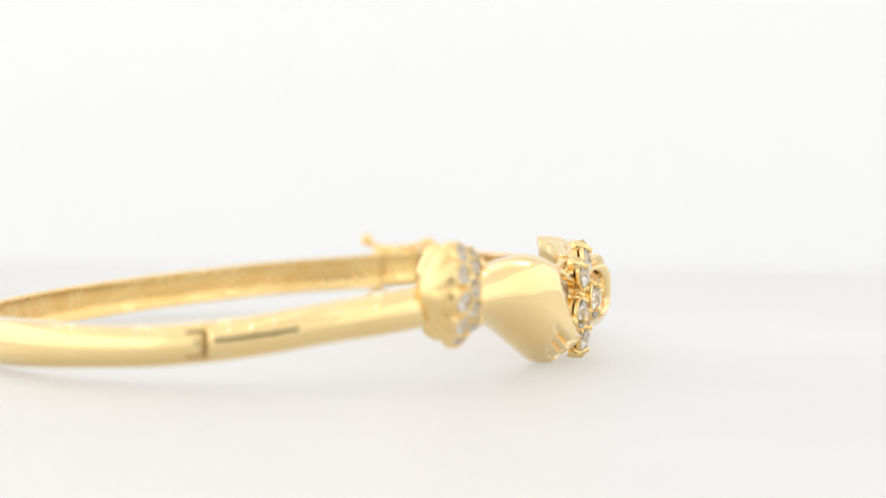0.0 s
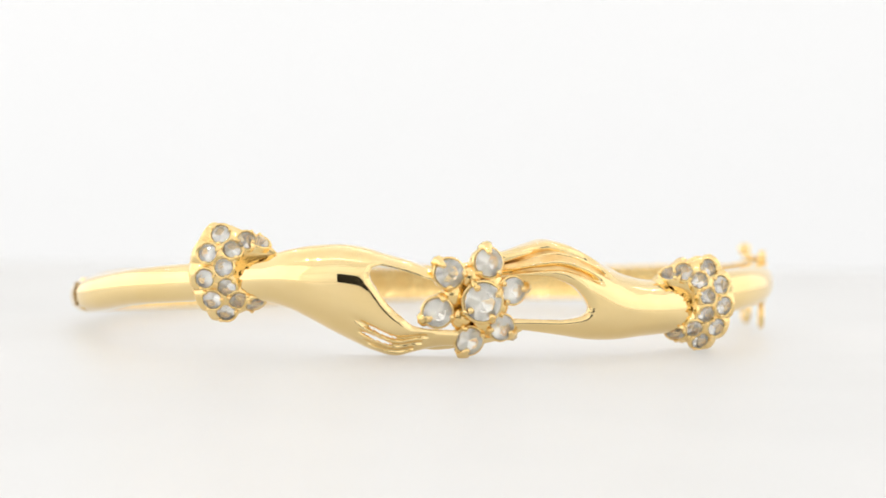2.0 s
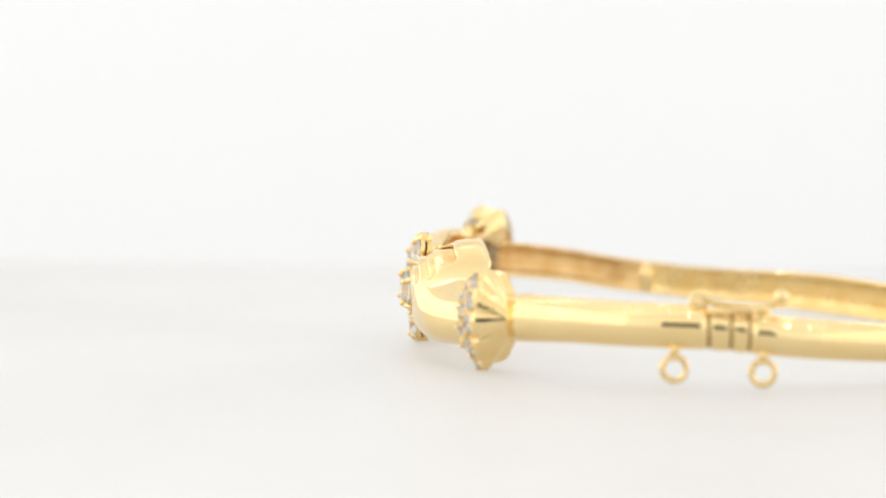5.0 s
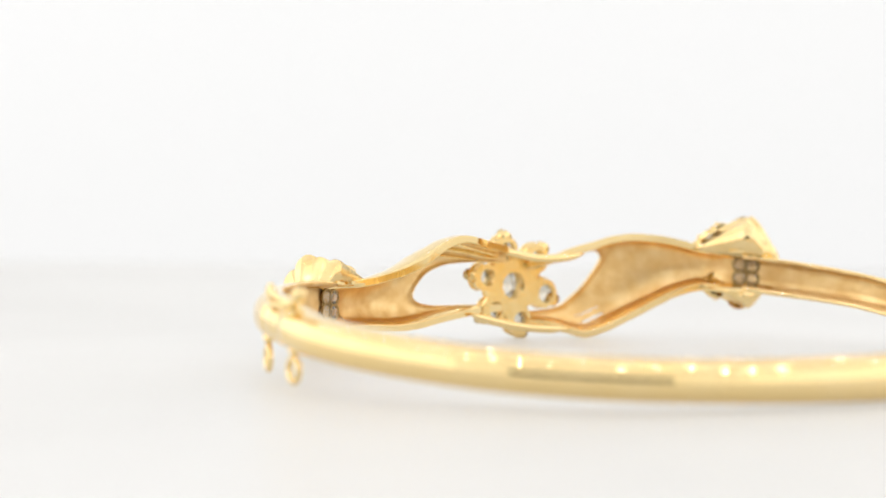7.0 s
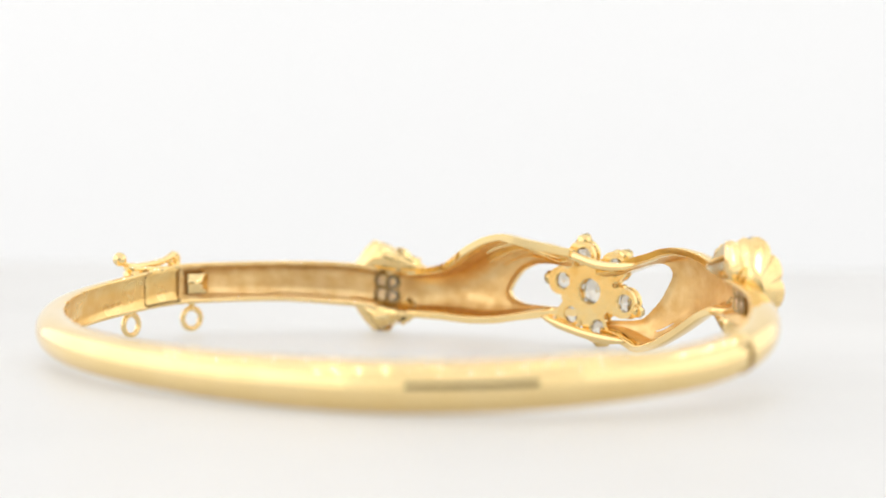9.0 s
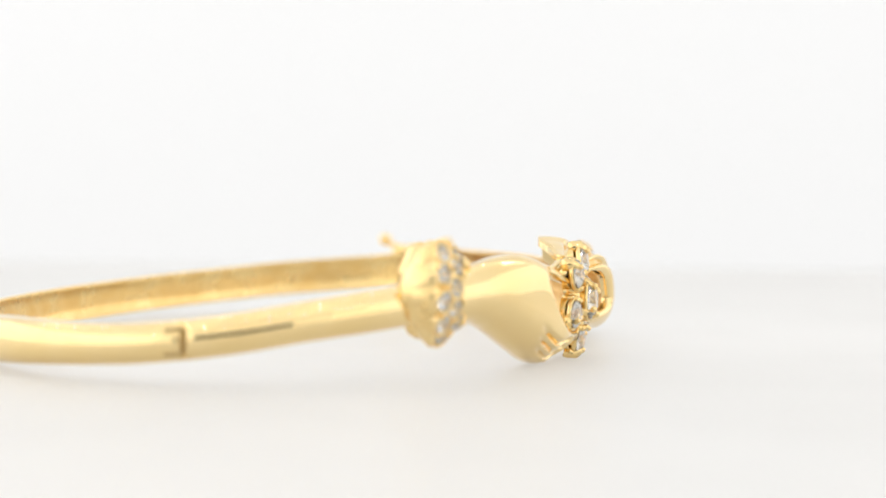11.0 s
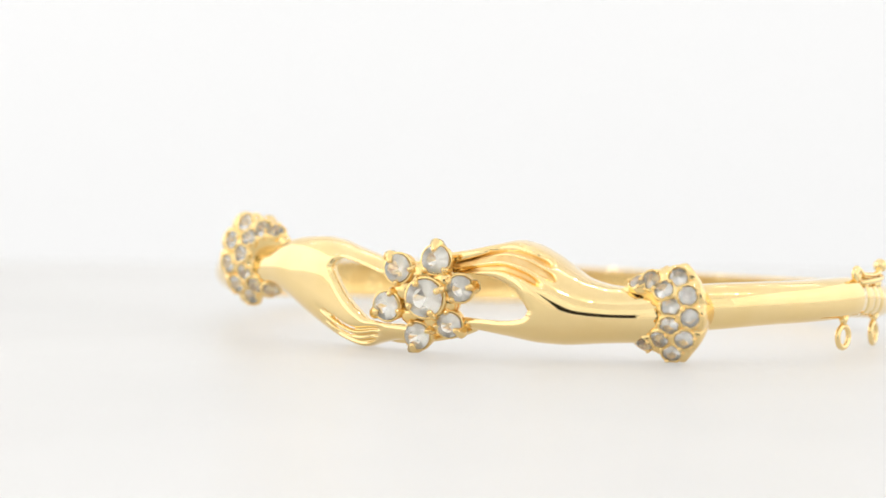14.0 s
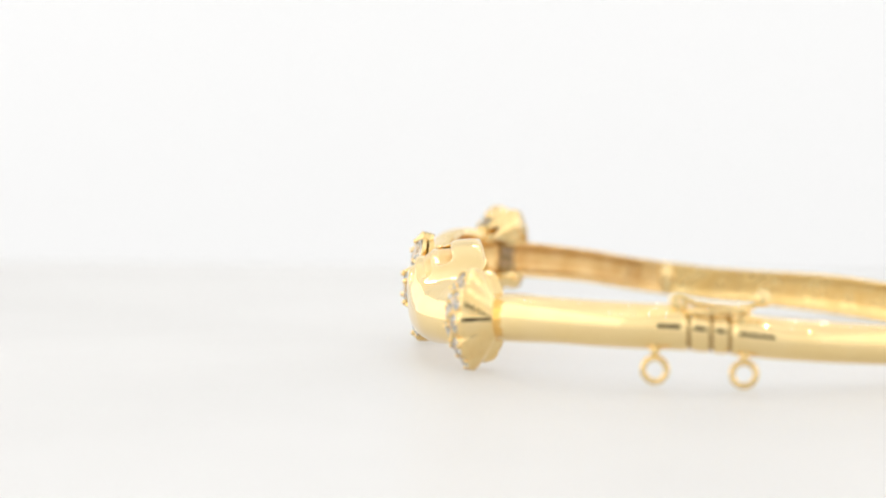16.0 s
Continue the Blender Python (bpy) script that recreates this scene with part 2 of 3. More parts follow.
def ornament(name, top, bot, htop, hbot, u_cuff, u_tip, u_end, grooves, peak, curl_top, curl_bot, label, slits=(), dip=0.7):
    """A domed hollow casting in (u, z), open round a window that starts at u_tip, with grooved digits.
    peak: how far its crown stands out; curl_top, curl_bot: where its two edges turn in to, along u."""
    ft, fb, fht, fhb = curve(top), curve(bot), curve(htop), curve(hbot)
    fpt, fct, fcb = curve(peak), curve(curl_top), curve(curl_bot)
    z_tip = fht(u_tip)
    way = 1 if u_end > u_cuff else -1
    us = [u_cuff + (u_tip - u_cuff) * i / 56 for i in range(56)]
    us += [u_tip + (u_end - u_tip) * (i / 90) ** 1.5 for i in range(91)]
    span = np.linspace(min(u_cuff, u_end) - 1, max(u_cuff, u_end) + 1, 240)
    arc = np.array([ARC(u) for u in span])
    tops, bots = np.array([ft(u) for u in span]), np.array([fb(u) for u in span])
    rim = [(ARC(u_tip), z_tip)]
    for u in span:
        if (u - u_tip) * way > 0:
            rim += [(ARC(u), fht(u)), (ARC(u), fhb(u))]
    rim = np.array(rim)
    half = 60
    bm = bmesh.new()

    def rise(x):
        return math.sqrt(max(0.0, 1 - (1 - min(x, 1.0)) ** 2))

    outer_rows, inner_rows, heights, depths = [], [], [], []
    for u in us:
        t, b, a = ft(u), fb(u), ARC(u)
        past = (u - u_tip) * way > 1e-6
        mid = z_tip + ((t + b) / 2 - z_tip) * min(1.0, abs((u - u_tip) / (u_cuff - u_tip)))
        hi, lo = (fht(u), fhb(u)) if past else (mid, mid)
        lean = [1 - math.cos(math.pi / 2 * i / half) for i in range(half + 1)]
        zs = [b + (lo - b) * k for k in lean] + [t + (hi - t) * k for k in reversed(lean)]
        near = 1 - ease(0.0, 9.0, abs(u - u_cuff))
        ro, ri, dr = [], [], []
        for z in zs:
            dt = min(float(np.min(np.hypot(arc - a, tops - z))), max(t - z, 0.0))
            db = min(float(np.min(np.hypot(arc - a, bots - z))), max(z - b, 0.0))
            dh = float(np.min(np.hypot(rim[:, 0] - a, rim[:, 1] - z)))
            top_off = fct(u) + (fpt(u) - fct(u)) * rise(dt / WRAP)
            bot_off = fcb(u) + (fpt(u) - fcb(u)) * rise(db / WRAP)
            k = 0.45
            out = -k * math.log(math.exp(-top_off / k) + math.exp(-bot_off / k)) + 0.22
            out -= 0.3 * (1 - min(dh / 0.55, 1.0)) ** 2
            cut = 0.0
            for low, ka, kb, ua, ub, depth, wide in grooves:
                kk = ka + (kb - ka) * min(max((u - ua) / (ub - ua), 0), 1)
                zc = b + kk if low else t - kk
                inside = ease(ua, ua + 3.6, u) * (1 - ease(ub - 2.2, ub, u))
                cut += depth * inside * math.exp(-((z - zc) / wide) ** 2)
            d = min(dt, db)
            rim_off = (fct(u) if dt < db else fcb(u)) - 0.3
            back = rim_off + (out - 0.7 - rim_off) * ease(0.55, 0.95, d)
            channel = -0.85 + (0.0 if d > 0.5 else -1.3 * (1 - ease(0.25, 0.5, d)))
            # the grooves cut along the surface's own normal
            x = min(d / WRAP, 1.0)
            nz = dip * (1 - x) * (1 if dt < db else -1)
            cut *= ease(0.0, 0.3, d)
            ro.append(at(u, out - cut * math.sqrt(1 - nz * nz), z - cut * nz))
            dr.append(d)
            ri.append(at(u, back + (min(channel, out - 0.3) - back) * ease(0.0, 1.0, near), z))
        heights.append(zs)
        depths.append(dr)
        outer_rows.append([bm.verts.new(q) for q in ro])
        inner_rows.append([bm.verts.new(q) for q in ri])
    n = half + 1

    def quad(a, b, c, d, idx):
        f = bm.faces.new((a, b, c, d))
        f.material_index = idx
    # thin slits pierced along the grooves
    pierced = set()
    for ka, kb, ua, ub, u1, u2, wide in slits:
        for i in range(len(us) - 1):
            u = (us[i] + us[i + 1]) / 2
            if u1 < u < u2:
                zc = fb(u) + ka + (kb - ka) * (u - ua) / (ub - ua)
                w = wide * math.sqrt(math.sin(math.pi * (u - u1) / (u2 - u1)))
                for k in range(2, half - 1):
                    if abs((heights[i][k] + heights[i + 1][k + 1]) / 2 - zc) < w:
                        pierced.add((i, k))
    for i, k in sorted(pierced):
        for near, ends in (((i - 1, k), ((i, k), (i, k + 1))), ((i + 1, k), ((i + 1, k), (i + 1, k + 1))),
                           ((i, k - 1), ((i, k), (i + 1, k))), ((i, k + 1), ((i, k + 1), (i + 1, k + 1)))):
            if near not in pierced:
                (a, b), (c, d) = ends
                quad(outer_rows[a][b], outer_rows[c][d], inner_rows[c][d], inner_rows[a][b], 0)
    for i in range(len(us) - 1):
        for k in list(range(half)) + list(range(n, n + half)):
            if (i, k) in pierced:
                continue
            quad(outer_rows[i][k], outer_rows[i][k + 1], outer_rows[i + 1][k + 1], outer_rows[i + 1][k], 0)
            lip = depths[i][k] < 0.72
            quad(inner_rows[i][k], inner_rows[i + 1][k], inner_rows[i + 1][k + 1], inner_rows[i][k + 1], 0 if lip else 1)
        for k in [0, 2 * n - 1] + ([half, n] if i >= 56 else []):
            quad(outer_rows[i][k], outer_rows[i + 1][k], inner_rows[i + 1][k], inner_rows[i][k], 0)
    for k in list(range(half)) + list(range(n, n + half)):
        for i in (0, -1):
            quad(outer_rows[i][k], outer_rows[i][k + 1], inner_rows[i][k + 1], inner_rows[i][k], 0)
    bmesh.ops.remove_doubles(bm, verts=bm.verts, dist=0.000004)
    return part(name, bm, [GOLD, CAST], bracelet, label)


WRAP = 3.0
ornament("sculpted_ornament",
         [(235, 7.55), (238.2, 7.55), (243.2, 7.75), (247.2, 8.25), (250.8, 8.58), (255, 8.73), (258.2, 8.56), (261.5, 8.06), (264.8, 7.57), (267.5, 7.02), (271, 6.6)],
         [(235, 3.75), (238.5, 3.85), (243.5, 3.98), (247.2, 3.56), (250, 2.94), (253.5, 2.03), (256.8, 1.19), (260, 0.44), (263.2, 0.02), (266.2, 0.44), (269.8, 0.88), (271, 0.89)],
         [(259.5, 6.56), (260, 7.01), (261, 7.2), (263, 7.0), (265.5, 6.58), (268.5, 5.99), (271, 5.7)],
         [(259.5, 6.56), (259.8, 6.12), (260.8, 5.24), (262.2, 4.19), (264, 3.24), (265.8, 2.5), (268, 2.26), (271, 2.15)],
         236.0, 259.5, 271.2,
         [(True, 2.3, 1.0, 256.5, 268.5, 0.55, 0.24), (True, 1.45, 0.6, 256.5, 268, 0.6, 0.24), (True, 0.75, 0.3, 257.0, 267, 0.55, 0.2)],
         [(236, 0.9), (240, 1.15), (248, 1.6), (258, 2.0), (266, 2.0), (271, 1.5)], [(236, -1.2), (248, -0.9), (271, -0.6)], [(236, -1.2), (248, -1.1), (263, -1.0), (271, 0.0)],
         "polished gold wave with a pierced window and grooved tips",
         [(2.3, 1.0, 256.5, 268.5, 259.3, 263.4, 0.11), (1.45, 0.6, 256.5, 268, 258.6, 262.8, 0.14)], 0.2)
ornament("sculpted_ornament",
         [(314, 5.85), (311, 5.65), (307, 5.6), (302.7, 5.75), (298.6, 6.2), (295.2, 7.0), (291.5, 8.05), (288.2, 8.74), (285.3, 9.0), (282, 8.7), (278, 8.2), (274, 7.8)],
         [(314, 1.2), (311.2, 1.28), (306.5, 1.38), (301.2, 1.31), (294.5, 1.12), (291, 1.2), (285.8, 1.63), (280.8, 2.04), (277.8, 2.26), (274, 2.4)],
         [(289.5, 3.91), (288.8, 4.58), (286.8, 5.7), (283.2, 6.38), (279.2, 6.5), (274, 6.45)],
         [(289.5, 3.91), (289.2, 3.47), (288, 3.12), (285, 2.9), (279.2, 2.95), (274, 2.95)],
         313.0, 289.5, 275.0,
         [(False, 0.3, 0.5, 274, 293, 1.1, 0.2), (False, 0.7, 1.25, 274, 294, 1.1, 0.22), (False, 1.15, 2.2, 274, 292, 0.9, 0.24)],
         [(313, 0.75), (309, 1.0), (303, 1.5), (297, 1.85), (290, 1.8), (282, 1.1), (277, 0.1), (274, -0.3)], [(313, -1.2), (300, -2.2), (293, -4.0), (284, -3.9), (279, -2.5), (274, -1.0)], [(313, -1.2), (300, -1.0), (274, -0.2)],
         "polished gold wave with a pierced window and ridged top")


# ---- the diamond cuffs ----
def cuff(u, z0, way, half, turn, stones_outer, stones_inner, peep, wide, pull):
    p, t, n = axes(u)
    t = t * way
    up = Vector((0, 0, 1))
    steps, across = 220, 50

    def core(s):
        """Middle and half height of what the cuff is wrapped round, s along it."""
        w = u + 1.8 * s * way
        return BAND_Z(w if w < 250 else w - 360), BAND_H(w if w < 250 else w - 360) + 0.3 * ease(1.0, 5.0, s)

    def surface(psi, v):
        """psi round the band (0 outwards), v from the band's side over the ridge to the ornament's side."""
        a = radians(psi)
        lobe = 0.95 + 0.11 * math.sqrt(abs(math.cos(radians((psi - turn) * 180 / 30))))
        if v < 0.42:
            k = v / 0.42
            r = 0.38 + 0.62 * (0.6 * k + 0.4 * math.sin(k * math.pi / 2))
        else:
            k = (1 - v) / 0.58
            low = 0.47 + 0.34 * math.cos(a) ** 2
            r = low + (1 - low) * max(k, 0.0) ** 0.7 + (0.28 - low) * (max(v - 1, 0.0) / 0.14) ** 1.2
            k = max(k, 0.0)
        e = ease(58, 100, abs(psi))
        r *= (1 + (lobe - 1) * ease(0.0, 0.6, k)) * (1 - 0.30 * e)
        s = 5.4 * (min(v, 1.0) - 0.55) + 3.0 * max(v - 1, 0.0) if v > 0.42 else -0.70 - (0.42 - v) * 3.0 * (1 - 0.6 * e)
        s = s * wide + 3.3 * (1 - math.cos(min(abs(a), 1.45))) * (0.35 + 0.65 * v) * (1 - pull * ease(74, 100, abs(psi)))
        z = z0 + half * r * math.sin(a)
        # each end is a low pointed leaf
        leaf = 0.36 + 0.48 * max(0.0, 1 - abs(v - 0.5) / 0.55)
        z += (z0 + half * leaf * math.sin(a) - z) * ease(80, 94, abs(psi))
        # past the sides it is cut off flat, flush with the band's inner face
        off = -1.3 + 3.25 * r * math.cos(a) if abs(psi) < 90 else -1.3 - 0.85 * (abs(psi) - 90) / 14
        # the band's channel stays free: the ends run into its side walls
        zb, hb = core(s)
        wall = 0.9 * hb * ease(-0.30, -0.75, off)
        if abs(z - zb) < wall:
            z = zb + math.copysign(wall, psi)
        return (p + t * s + n * off + up * z) * MM

    def inner(psi, v):
        """The hidden side, sunk into the half-round of the band."""
        a = radians(min(max(psi, -90), 90))
        w = surface(psi, v)
        s = (w / MM - p).dot(t)
        zb, hb = core(s)
        off = -1.9 + 1.62 * math.cos(a) - 0.25 * max(abs(psi) - 90, 0) / 14
        return (p + t * s + n * off + up * (zb + 0.89 * hb * math.sin(a))) * MM

    centre = (p - n * 1.3 + up * z0) * MM
    seats = []
    for v, row in ((0.62, stones_outer), (0.88, stones_inner)):
        for psi in row:
            q = surface(psi, v)
            nn = (surface(psi + 3, v) - surface(psi - 3, v)).cross(surface(psi, v + 0.06) - surface(psi, v - 0.06)).normalized()
            if nn.dot(q - centre) < 0:
                nn = -nn
            seats.append((q, nn))

    def drilled(q):
        """The surface is hollowed under each stone."""
        for c, nn in seats:
            d = (q - c).length / (0.74 * MM)
            if d < 1:
                return q - nn * (0.75 * MM * (1 - d ** 4))
        return q

    bm = bmesh.new()
    grid = [(-104 + 208 * i / steps, [1.14 * j / across for j in range(across + 1)]) for i in range(steps + 1)]
    rows = [[bm.verts.new(drilled(surface(psi, v))) for v in vs] for psi, vs in grid]
    back = [[bm.verts.new(inner(psi, v)) for v in vs] for psi, vs in grid]
    for i in range(steps):
        for j in range(across):
            bm.faces.new((rows[i][j], rows[i][j + 1], rows[i + 1][j + 1], rows[i + 1][j]))
            bm.faces.new((back[i][j], back[i + 1][j], back[i + 1][j + 1], back[i][j + 1]))
        for j in (0, across):
            bm.faces.new((rows[i][j], rows[i + 1][j], back[i + 1][j], back[i][j]))
    for j in range(across):
        for i in (0, steps):
            bm.faces.new((rows[i][j], rows[i][j + 1], back[i][j + 1], back[i][j]))
    body = part("cuff", bm, CUFF, bracelet, "scalloped gold cuff set with small diamonds")
    small = stone_mesh(0.72 * MM, 0.8, mat=SMALL_STONE)
    rim = bmesh.new()
    loft([[(r * MM * math.cos(k * math.tau / 20), r * MM * math.sin(k * math.tau / 20), h * MM) for k in range(20)]
          for r, h in ((1.02, -0.4), (0.95, -0.02), (0.87, 0.06), (0.78, 0.03), (0.72, -0.2))], rim, False)
    bmesh.ops.recalc_face_normals(rim, faces=rim.faces)
    collar = bpy.data.meshes.new("bezel")
    for f in rim.faces:
        f.smooth = True
    rim.to_mesh(collar)
    rim.free()
    collar.materials.append(BEAD)
    beads = bmesh.new()
    ball(beads, Vector((0, 0, 0)), 0.18 * MM, 8)
    bead = bpy.data.meshes.new("bead")
    beads.to_mesh(bead)
    beads.free()
    bead.materials.append(BEAD)
    for i, (q, nn) in enumerate(seats):
        m = facing(q - nn * 0.08 * MM, nn, i * 1.3)
        place("stone", small, m, body)
        place("bezel", collar, m, body)
        for k in range(3):
            g = k * math.tau / 3 + i * 0.9
            place("bead", bead, m @ Matrix.Translation((0.82 * MM * math.cos(g), 0.82 * MM * math.sin(g), 0.07 * MM)), body)
    # the undersides of four stones show in the band's channel, each in a dark drilled seat
    under = stone_mesh(0.56 * MM, 0.5)
    for du in (-1.05, 1.05):
        for dz in (-0.58, 0.58):
            uu = u + (du + peep) * way
            q = at(uu, -0.88, BAND_Z(uu if uu < 250 else uu - 360) + dz)
            place("stone", under, facing(q, -n, du), body)
            x, y = n.cross(up), up
            seat = [q - n * 0.05 * MM + (x * math.cos(g * math.tau / 16) + y * math.sin(g * math.tau / 16)) * 0.60 * MM for g in range(16)]
            part("drilled_seat", tube(seat, 0.10 * MM, None, 6, True), GAP, body)
    return body


cuff(233.9, 6.40, 1, 4.25, -6, (-56, -33, -7, 21, 48), (-67, -44, -20, 7, 33, 55, 73), 1.6, 1.04, 0.45)
cuff(315.2, 3.92, -1, 4.2, -4, (-55, -30, -4, 20, 45), (-66, -41, -16, 9, 33, 56, 74), 4.1, 1.0, 0.1)


# ---- the flower ----
def flower():
    z0 = 4.46
    p = Vector((-3.2, -6.35, 0))
    t = Vector((0.983, 0.184, 0)).normalized()
    n = Vector((t.y, -t.x, 0))
    rot = Matrix(((t.x, 0, n.x), (t.y, 0, n.y), (0, 1, 0))).to_4x4()
    frame_m = Matrix.Translation((p + Vector((0, 0, z0))) * MM) @ rot
    # local: x along, y up, z outwards
    petals = [(-2.42, 2.11, 1.12), (0.62, 2.86, 1.12), (2.55, 0.75, 1.03), (1.71, -1.98, 1.0), (-0.79, -2.95, 1.06), (-3.30, -0.79, 1.12)]

    def cup_mesh(name, r, low, high):
        bm = loft([[(a * MM * math.cos(k * math.tau / 28), a * MM * math.sin(k * math.tau / 28), h * MM) for k in range(28)]
                   for a, h in ((r * 0.80, low), (r * 1.02, low), (r * 1.05, low + 0.3), (r * 0.95, low + 0.45), (r * 0.98, high - 0.5), (r * 1.14, high - 0.12),
                                (r * 1.10, high), (r * 0.96, high - 0.02), (r * 0.9, high - 0.3), (r * 0.72, low + 0.3))], None, False, True)
        return bm

    body = part("flower_setting", cup_mesh("flower_setting", 1.55, 0.3, 1.75), BEAD, bracelet, "gold flower setting with claws holding round diamonds")
    body.matrix_basis = frame_m
    place("stone", stone_mesh(1.5 * MM), Matrix.Translation((0, 0, 1.85 * MM)), body)
    for i, (x, y, r) in enumerate(petals):
        ring = part("petal_ring", cup_mesh("petal_ring", r * 1.04, 0.15, 1.05), BEAD, body)
        tilt = Matrix.Rotation(radians(9), 4, Vector((-y, x, 0)).normalized())
        ring.matrix_basis = Matrix.Translation((x * MM, y * MM, 0)) @ tilt
        place("stone", stone_mesh(r * MM), Matrix.Translation((x * MM, y * MM, 0)) @ tilt @ Matrix.Translation((0, 0, 1.15 * MM)) @ Matrix.Rotation(i * 0.8, 4, "Z"), body)
        d = Vector((x, y, 0)).normalized()
        # one outer claw and two inner ones for each petal
        for ang, far in ((0.0, 1.12), (2.25, 1.0), (-2.25, 1.0)):
            w = Matrix.Rotation(ang + (0.25 if i % 2 else -0.1), 3, "Z") @ d
            foot = Vector((x, y, 0.05)) + w * (r * 0.95)
            knee = Vector((x, y, 0.75)) + w * (r * far * 0.98 + 0.12)
            tip = Vector((x, y, 1.36)) + w * (r * 0.9)
            path = [foot * MM, (foot * 0.4 + knee * 0.6) * MM, knee * MM, (knee * 0.35 + tip * 0.65) * MM, tip * MM]
            wide = 1.6 if ang == 0.0 else 1.0
            bm = tube(path, [0.38 * MM * wide, 0.37 * MM * wide, 0.33 * MM * wide, 0.28 * MM, 0.22 * MM], None, 8)
            ball(bm, tip * MM, 0.24 * MM, 8)
            part("claw", bm, BEAD, body)
    for k in range(4):
        w = Vector((math.cos(0.5 + k * math.tau / 4), math.sin(0.5 + k * math.tau / 4), 0))
        path = [(w * 1.5 + Vector((0, 0, 0.3))) * MM, (w * 1.72 + Vector((0, 0, 1.6))) * MM, (w * 1.30 + Vector((0, 0, 2.2))) * MM]
        bm = tube(path, [0.3 * MM, 0.3 * MM, 0.24 * MM], None, 8)
        ball(bm, path[-1], 0.29 * MM, 8)
        part("claw", bm, BEAD, body)
    # the flat star-shaped back plate, drilled through behind each stone
    def reach(g):
        d = Vector((math.cos(g), math.sin(g)))
        best = 2.5
        for x, y, r in petals:
            c = Vector((x, y))
            along = c.dot(d)
            gap = (r * 1.12) ** 2 - (c.length_squared - along * along)
            if along > 0 and gap > 0:
                best = max(best, along + math.sqrt(gap))
        return d * best

    bm = bmesh.new()

    def loop(points):
        vs = [bm.verts.new((x * MM, y * MM, -0.05 * MM)) for x, y in points]
        for k, v in enumerate(vs):
            bm.edges.new((v, vs[(k + 1) % len(vs)]))

    loop([reach(k * math.tau / 144) for k in range(144)])
    for x, y, r in [(0, 0, 1.62)] + petals:
        loop([(x - 0.2 + 0.67 * r * math.cos(k * math.tau / 24), y + 0.67 * r * math.sin(k * math.tau / 24)) for k in range(24)])
    bmesh.ops.triangle_fill(bm, edges=bm.edges[:], use_beauty=True)
    thick = bmesh.ops.extrude_face_region(bm, geom=bm.faces[:])
    for v in thick["geom"]:
        if isinstance(v, bmesh.types.BMVert):
            v.co.z += 0.42 * MM
    part("back_plate", bm, BEAD, body, "flat drilled gold back plate", False)
    # little mounds of metal that fill the corners between the stones
    bm = bmesh.new()
    for (x, y, r), (x2, y2, r2) in zip(petals, petals[1:] + petals[:1]):
        c = Vector((x + x2, y + y2, 0)) * 0.40
        made = bmesh.ops.create_uvsphere(bm, u_segments=14, v_segments=8, radius=0.9 * MM)["verts"]
        for v in made:
            v.co = Vector((v.co.x, v.co.y, v.co.z * 0.6)) + c * 0.9 * MM + Vector((0, 0, 0.74 * MM))
    part("bridge", bm, BEAD, body)
    return body


flower()


def rail(table):
    """A rim of polished metal that runs on behind the flower and joins the two ornaments."""
    f = curve(table)
    u0, u1 = min(a for a, _ in table), max(a for a, _ in table)
    rings = []
    for i in range(25):
        u = u0 + (u1 - u0) * i / 24
        z = f(u)
        size = 0.06 + 0.30 * min(1.0, 5 * i / 24, 5 * (24 - i) / 24) ** 0.5
        rings.append([at(u, -1.15 + size * math.copysign(abs(math.cos(g)) ** 0.6, math.cos(g)), z + size * math.copysign(abs(math.sin(g)) ** 0.6, math.sin(g)))
                      for g in [k * math.tau / 16 for k in range(16)]])
    return part("rear_rail", loft(rings), GOLD, bracelet)


rail([(263.5, 7.05), (266, 6.8), (269, 6.72), (274.6, 7.3), (280, 8.0), (282, 8.2)])
rail([(265.5, 0.8), (268, 0.8), (271.8, 1.0), (276.5, 1.5), (281, 2.2)])


# ---- clasp, safety catch, loops, hinge ----
def clasp():
    core = band("clasp_tongue", -2.2, 5.6, lambda u: 0.1, bracelet, 0.9)
    core.data.materials[0] = GAP
    for a, b in ((-0.9, 1.5), (2.1, 4.2)):
        band("clasp_collar", a, b, lambda u: 0.1, bracelet)


    # the tongue's slot in the inner face, with its small plate
    p, t, n = axes(-6.4)
    c = at(-6.4, -THICK - 0.12, BAND_Z(-6.4) - 0.05)
    for name, wide, tall, proud, mat in (("slot_edge", 1.0, 0.83, 0.0, GAP), ("slot_plate", 0.95, 0.78, 0.05, GOLD)):
        bm = box(bmesh.new(), (-wide * MM, -tall * MM, -0.08 * MM), (wide * MM, tall * MM, 0.06 * MM), 0.03 * MM)
        part(name, bm, mat, bracelet).matrix_basis = facing(c - n * proud * MM, -n)


clasp()


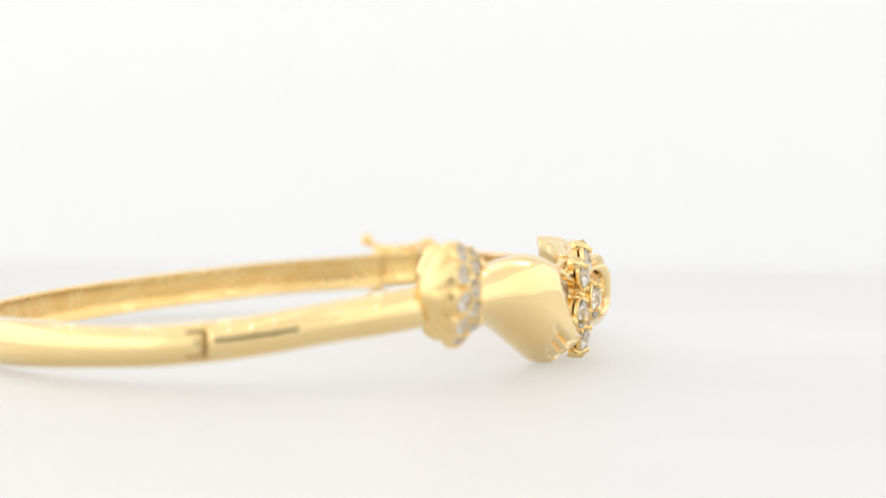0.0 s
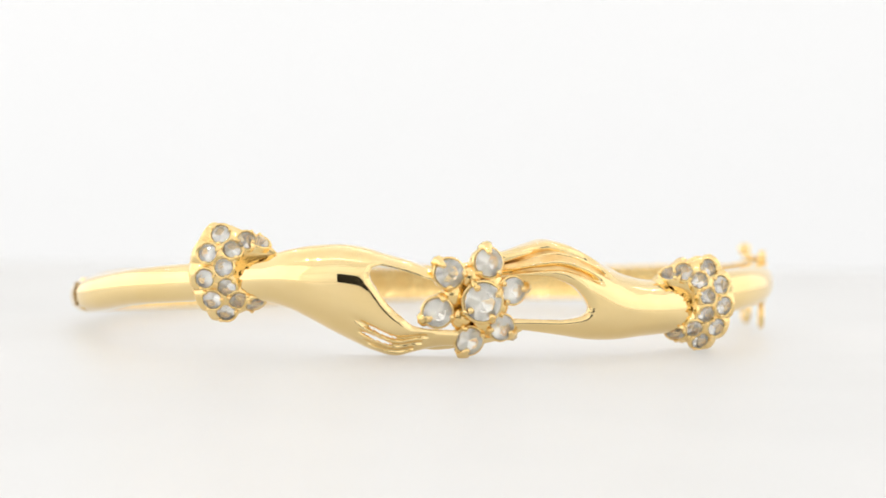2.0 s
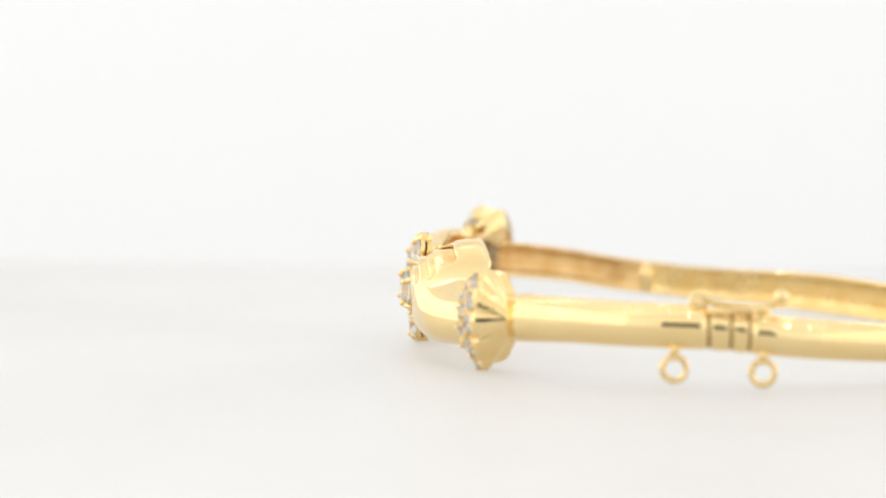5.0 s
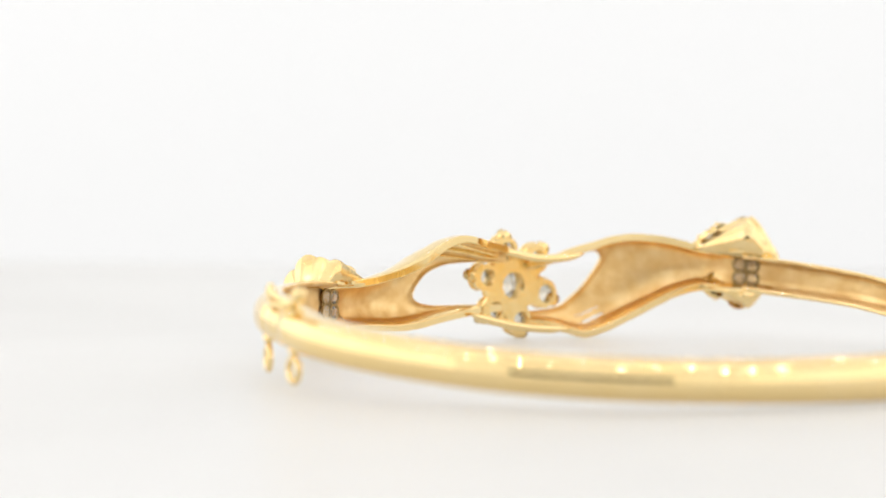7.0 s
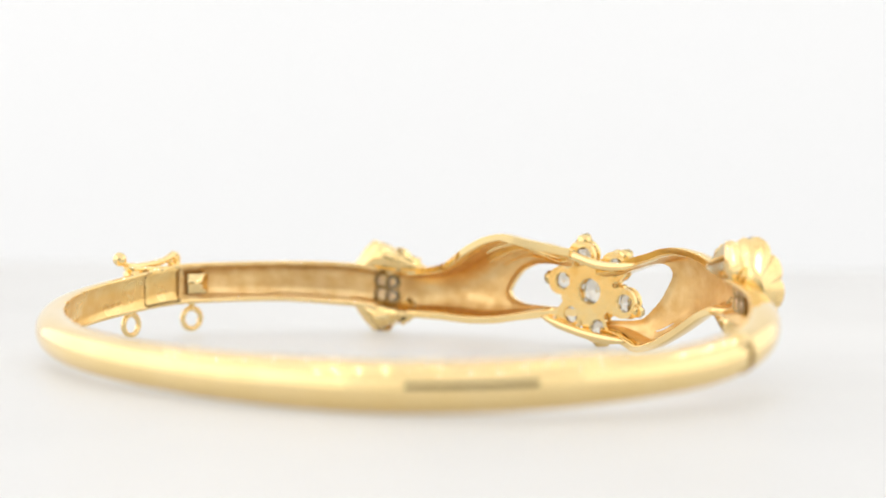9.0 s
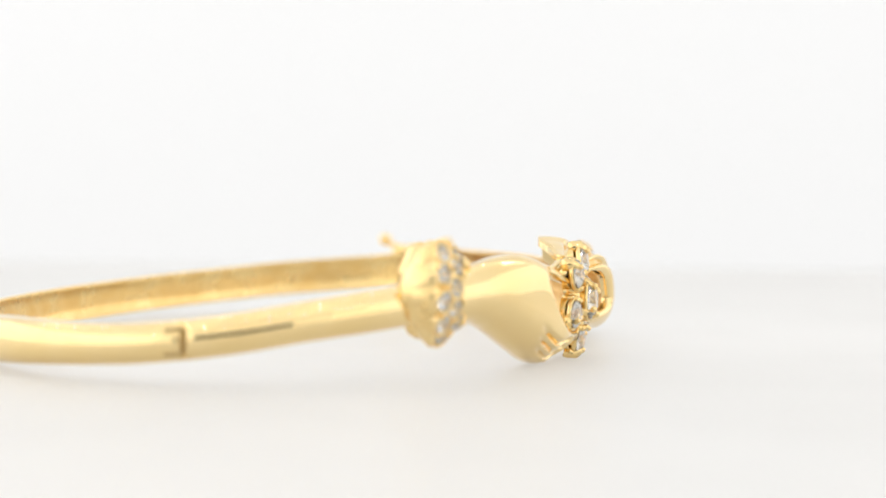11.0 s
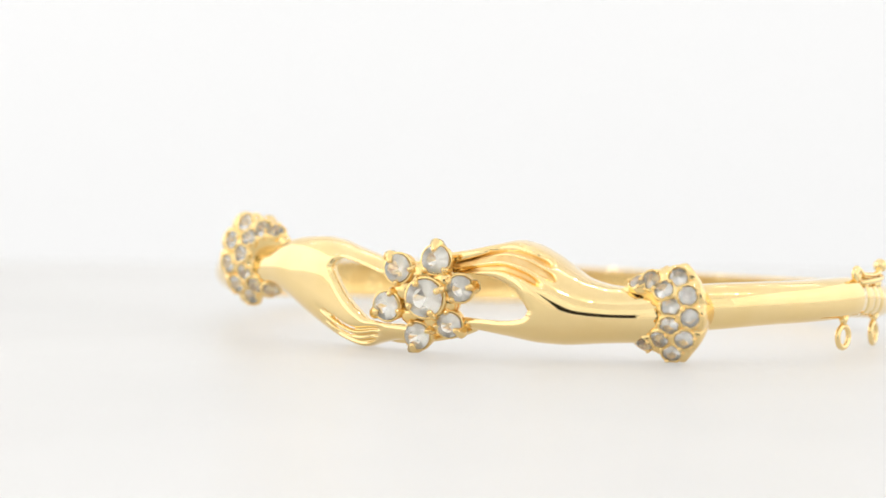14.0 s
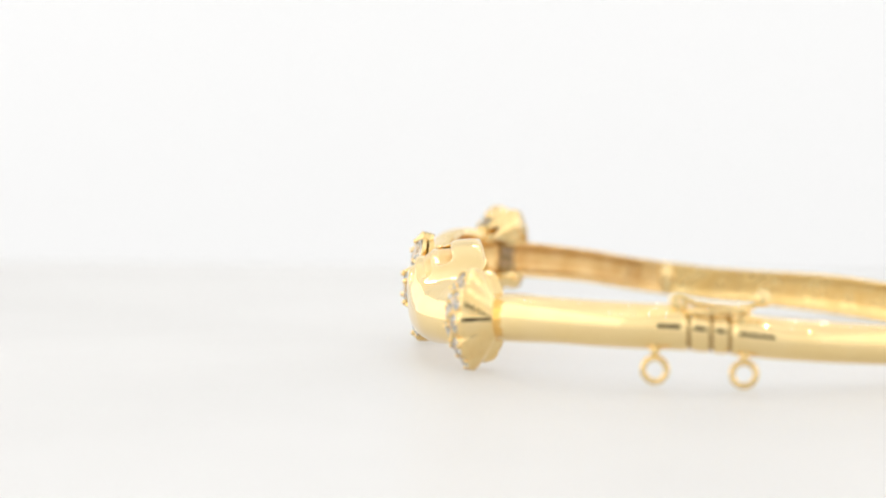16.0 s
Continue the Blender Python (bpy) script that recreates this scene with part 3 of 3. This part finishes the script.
def safety_catch():
    zt = 6.05
    path = [at(u, -0.75, z) for u, z in ((-3.0, zt - 0.25), (-3.4, zt + 0.35), (-2.4, zt + 0.62), (-0.5, zt + 0.15), (2.0, zt - 0.05), (5.0, zt - 0.15), (7.3, zt - 0.05), (8.5, zt + 0.2), (9.2, zt + 0.45))]
    bm = tube(path, [0.28 * MM] * 9, None, 10)
    catch = part("safety_catch", bm, GOLD, bracelet, "small gold safety catch on top of the clasp")
    bm = bmesh.new()
    ball(bm, at(9.5, -0.75, zt + 0.55), 0.58 * MM, 16)
    part("ball_end", bm, GOLD, catch)
    ring = [at(-2.9, -0.75, zt + 0.25) + Vector((0, math.cos(k * math.tau / 20), math.sin(k * math.tau / 20))) * 0.46 * MM for k in range(20)]
    part("pivot_ring", tube(ring, 0.26 * MM, None, 8, True), GOLD, catch)
    ring = []
    for k in range(28):
        a = k * math.tau / 28
        ring.append(at(3.0 + 4.6 * math.cos(a), -0.75 + 0.75 * math.sin(a), zt - 0.35 + 0.12 * math.cos(a)))
    part("wire_loop", tube(ring, 0.22 * MM, None, 8, True), GOLD, catch)
    bm = box(bmesh.new(), (-0.7 * MM, -0.7 * MM, -0.5 * MM), (0.7 * MM, 0.7 * MM, 0.3 * MM), 0.15 * MM)
    post = part("catch_plate", bm, GOLD, catch)
    post.matrix_basis = facing(at(6.2, -1.0, zt - 0.75), Vector((0, 0, 1)), radians(10))


safety_catch()


def hanging_loop(u, z):
    p, t, n = axes(u)
    c = at(u, -0.95, z)
    ring = [c + (t * math.cos(k * math.tau / 28) + Vector((0, 0, math.sin(k * math.tau / 28)))) * 0.86 * MM for k in range(28)]
    loop = part("hanging_loop", tube(ring, 0.24 * MM, None, 10, True), GOLD, bracelet)
    bm = tube([at(u, -0.95, BAND_Z(u) - BAND_H(u) + 0.2), at(u, -0.95, z + 0.95)], [0.46 * MM, 0.24 * MM], None, 10)
    part("neck", bm, GOLD, loop)


hanging_loop(-6.9, 1.3)
hanging_loop(6.9, 1.13)


def hinge():
    u = HINGE_U
    z, h = BAND_Z(u), BAND_H(u)
    knuckle = part("hinge_pin", tube([at(u, -1.4, z - h * 0.93), at(u, -1.4, z + h * 0.93)], 0.88 * MM, None, 14), GOLD, bracelet)
    core = []
    for k in range(2):
        core.append(band_ring(u - 0.6 + 1.2 * k, 0.1, 0.94))
    part("seam", loft(core), GAP, knuckle)
    path = []
    for k in range(-7, 8):
        dz = 0.62 * k / 7
        path.append(at(u, 0.015 - THICK + THICK * math.cos(math.asin(abs(dz) ** (1 / 0.92))) ** 0.7, z + dz * h))
    part("seam", tube(path, 0.11 * MM, None, 6), GAP, knuckle)
    # the tab of the hinge, let into the band between two dark seams
    for z1 in (z - 0.62 * h, z + 0.62 * h):
        path = [at(u - 3.2 + 3.2 * i / 8, 0.05 - THICK + THICK * math.cos(math.asin(0.62 ** (1 / 0.92))) ** 0.7, z1 + (BAND_Z(u - 3.2 + 3.2 * i / 8) - z)) for i in range(9)]
        part("seam", tube(path, 0.12 * MM, None, 6), GAP, knuckle)


hinge()


def motions():
    rows = []
    for i in range(33):
        t = i * 0.5
        rows.append((t, pose(0, 0, 0, 0, 0, -33.029 * (t - 2.2))))
    walk(bracelet, rows)


motions()
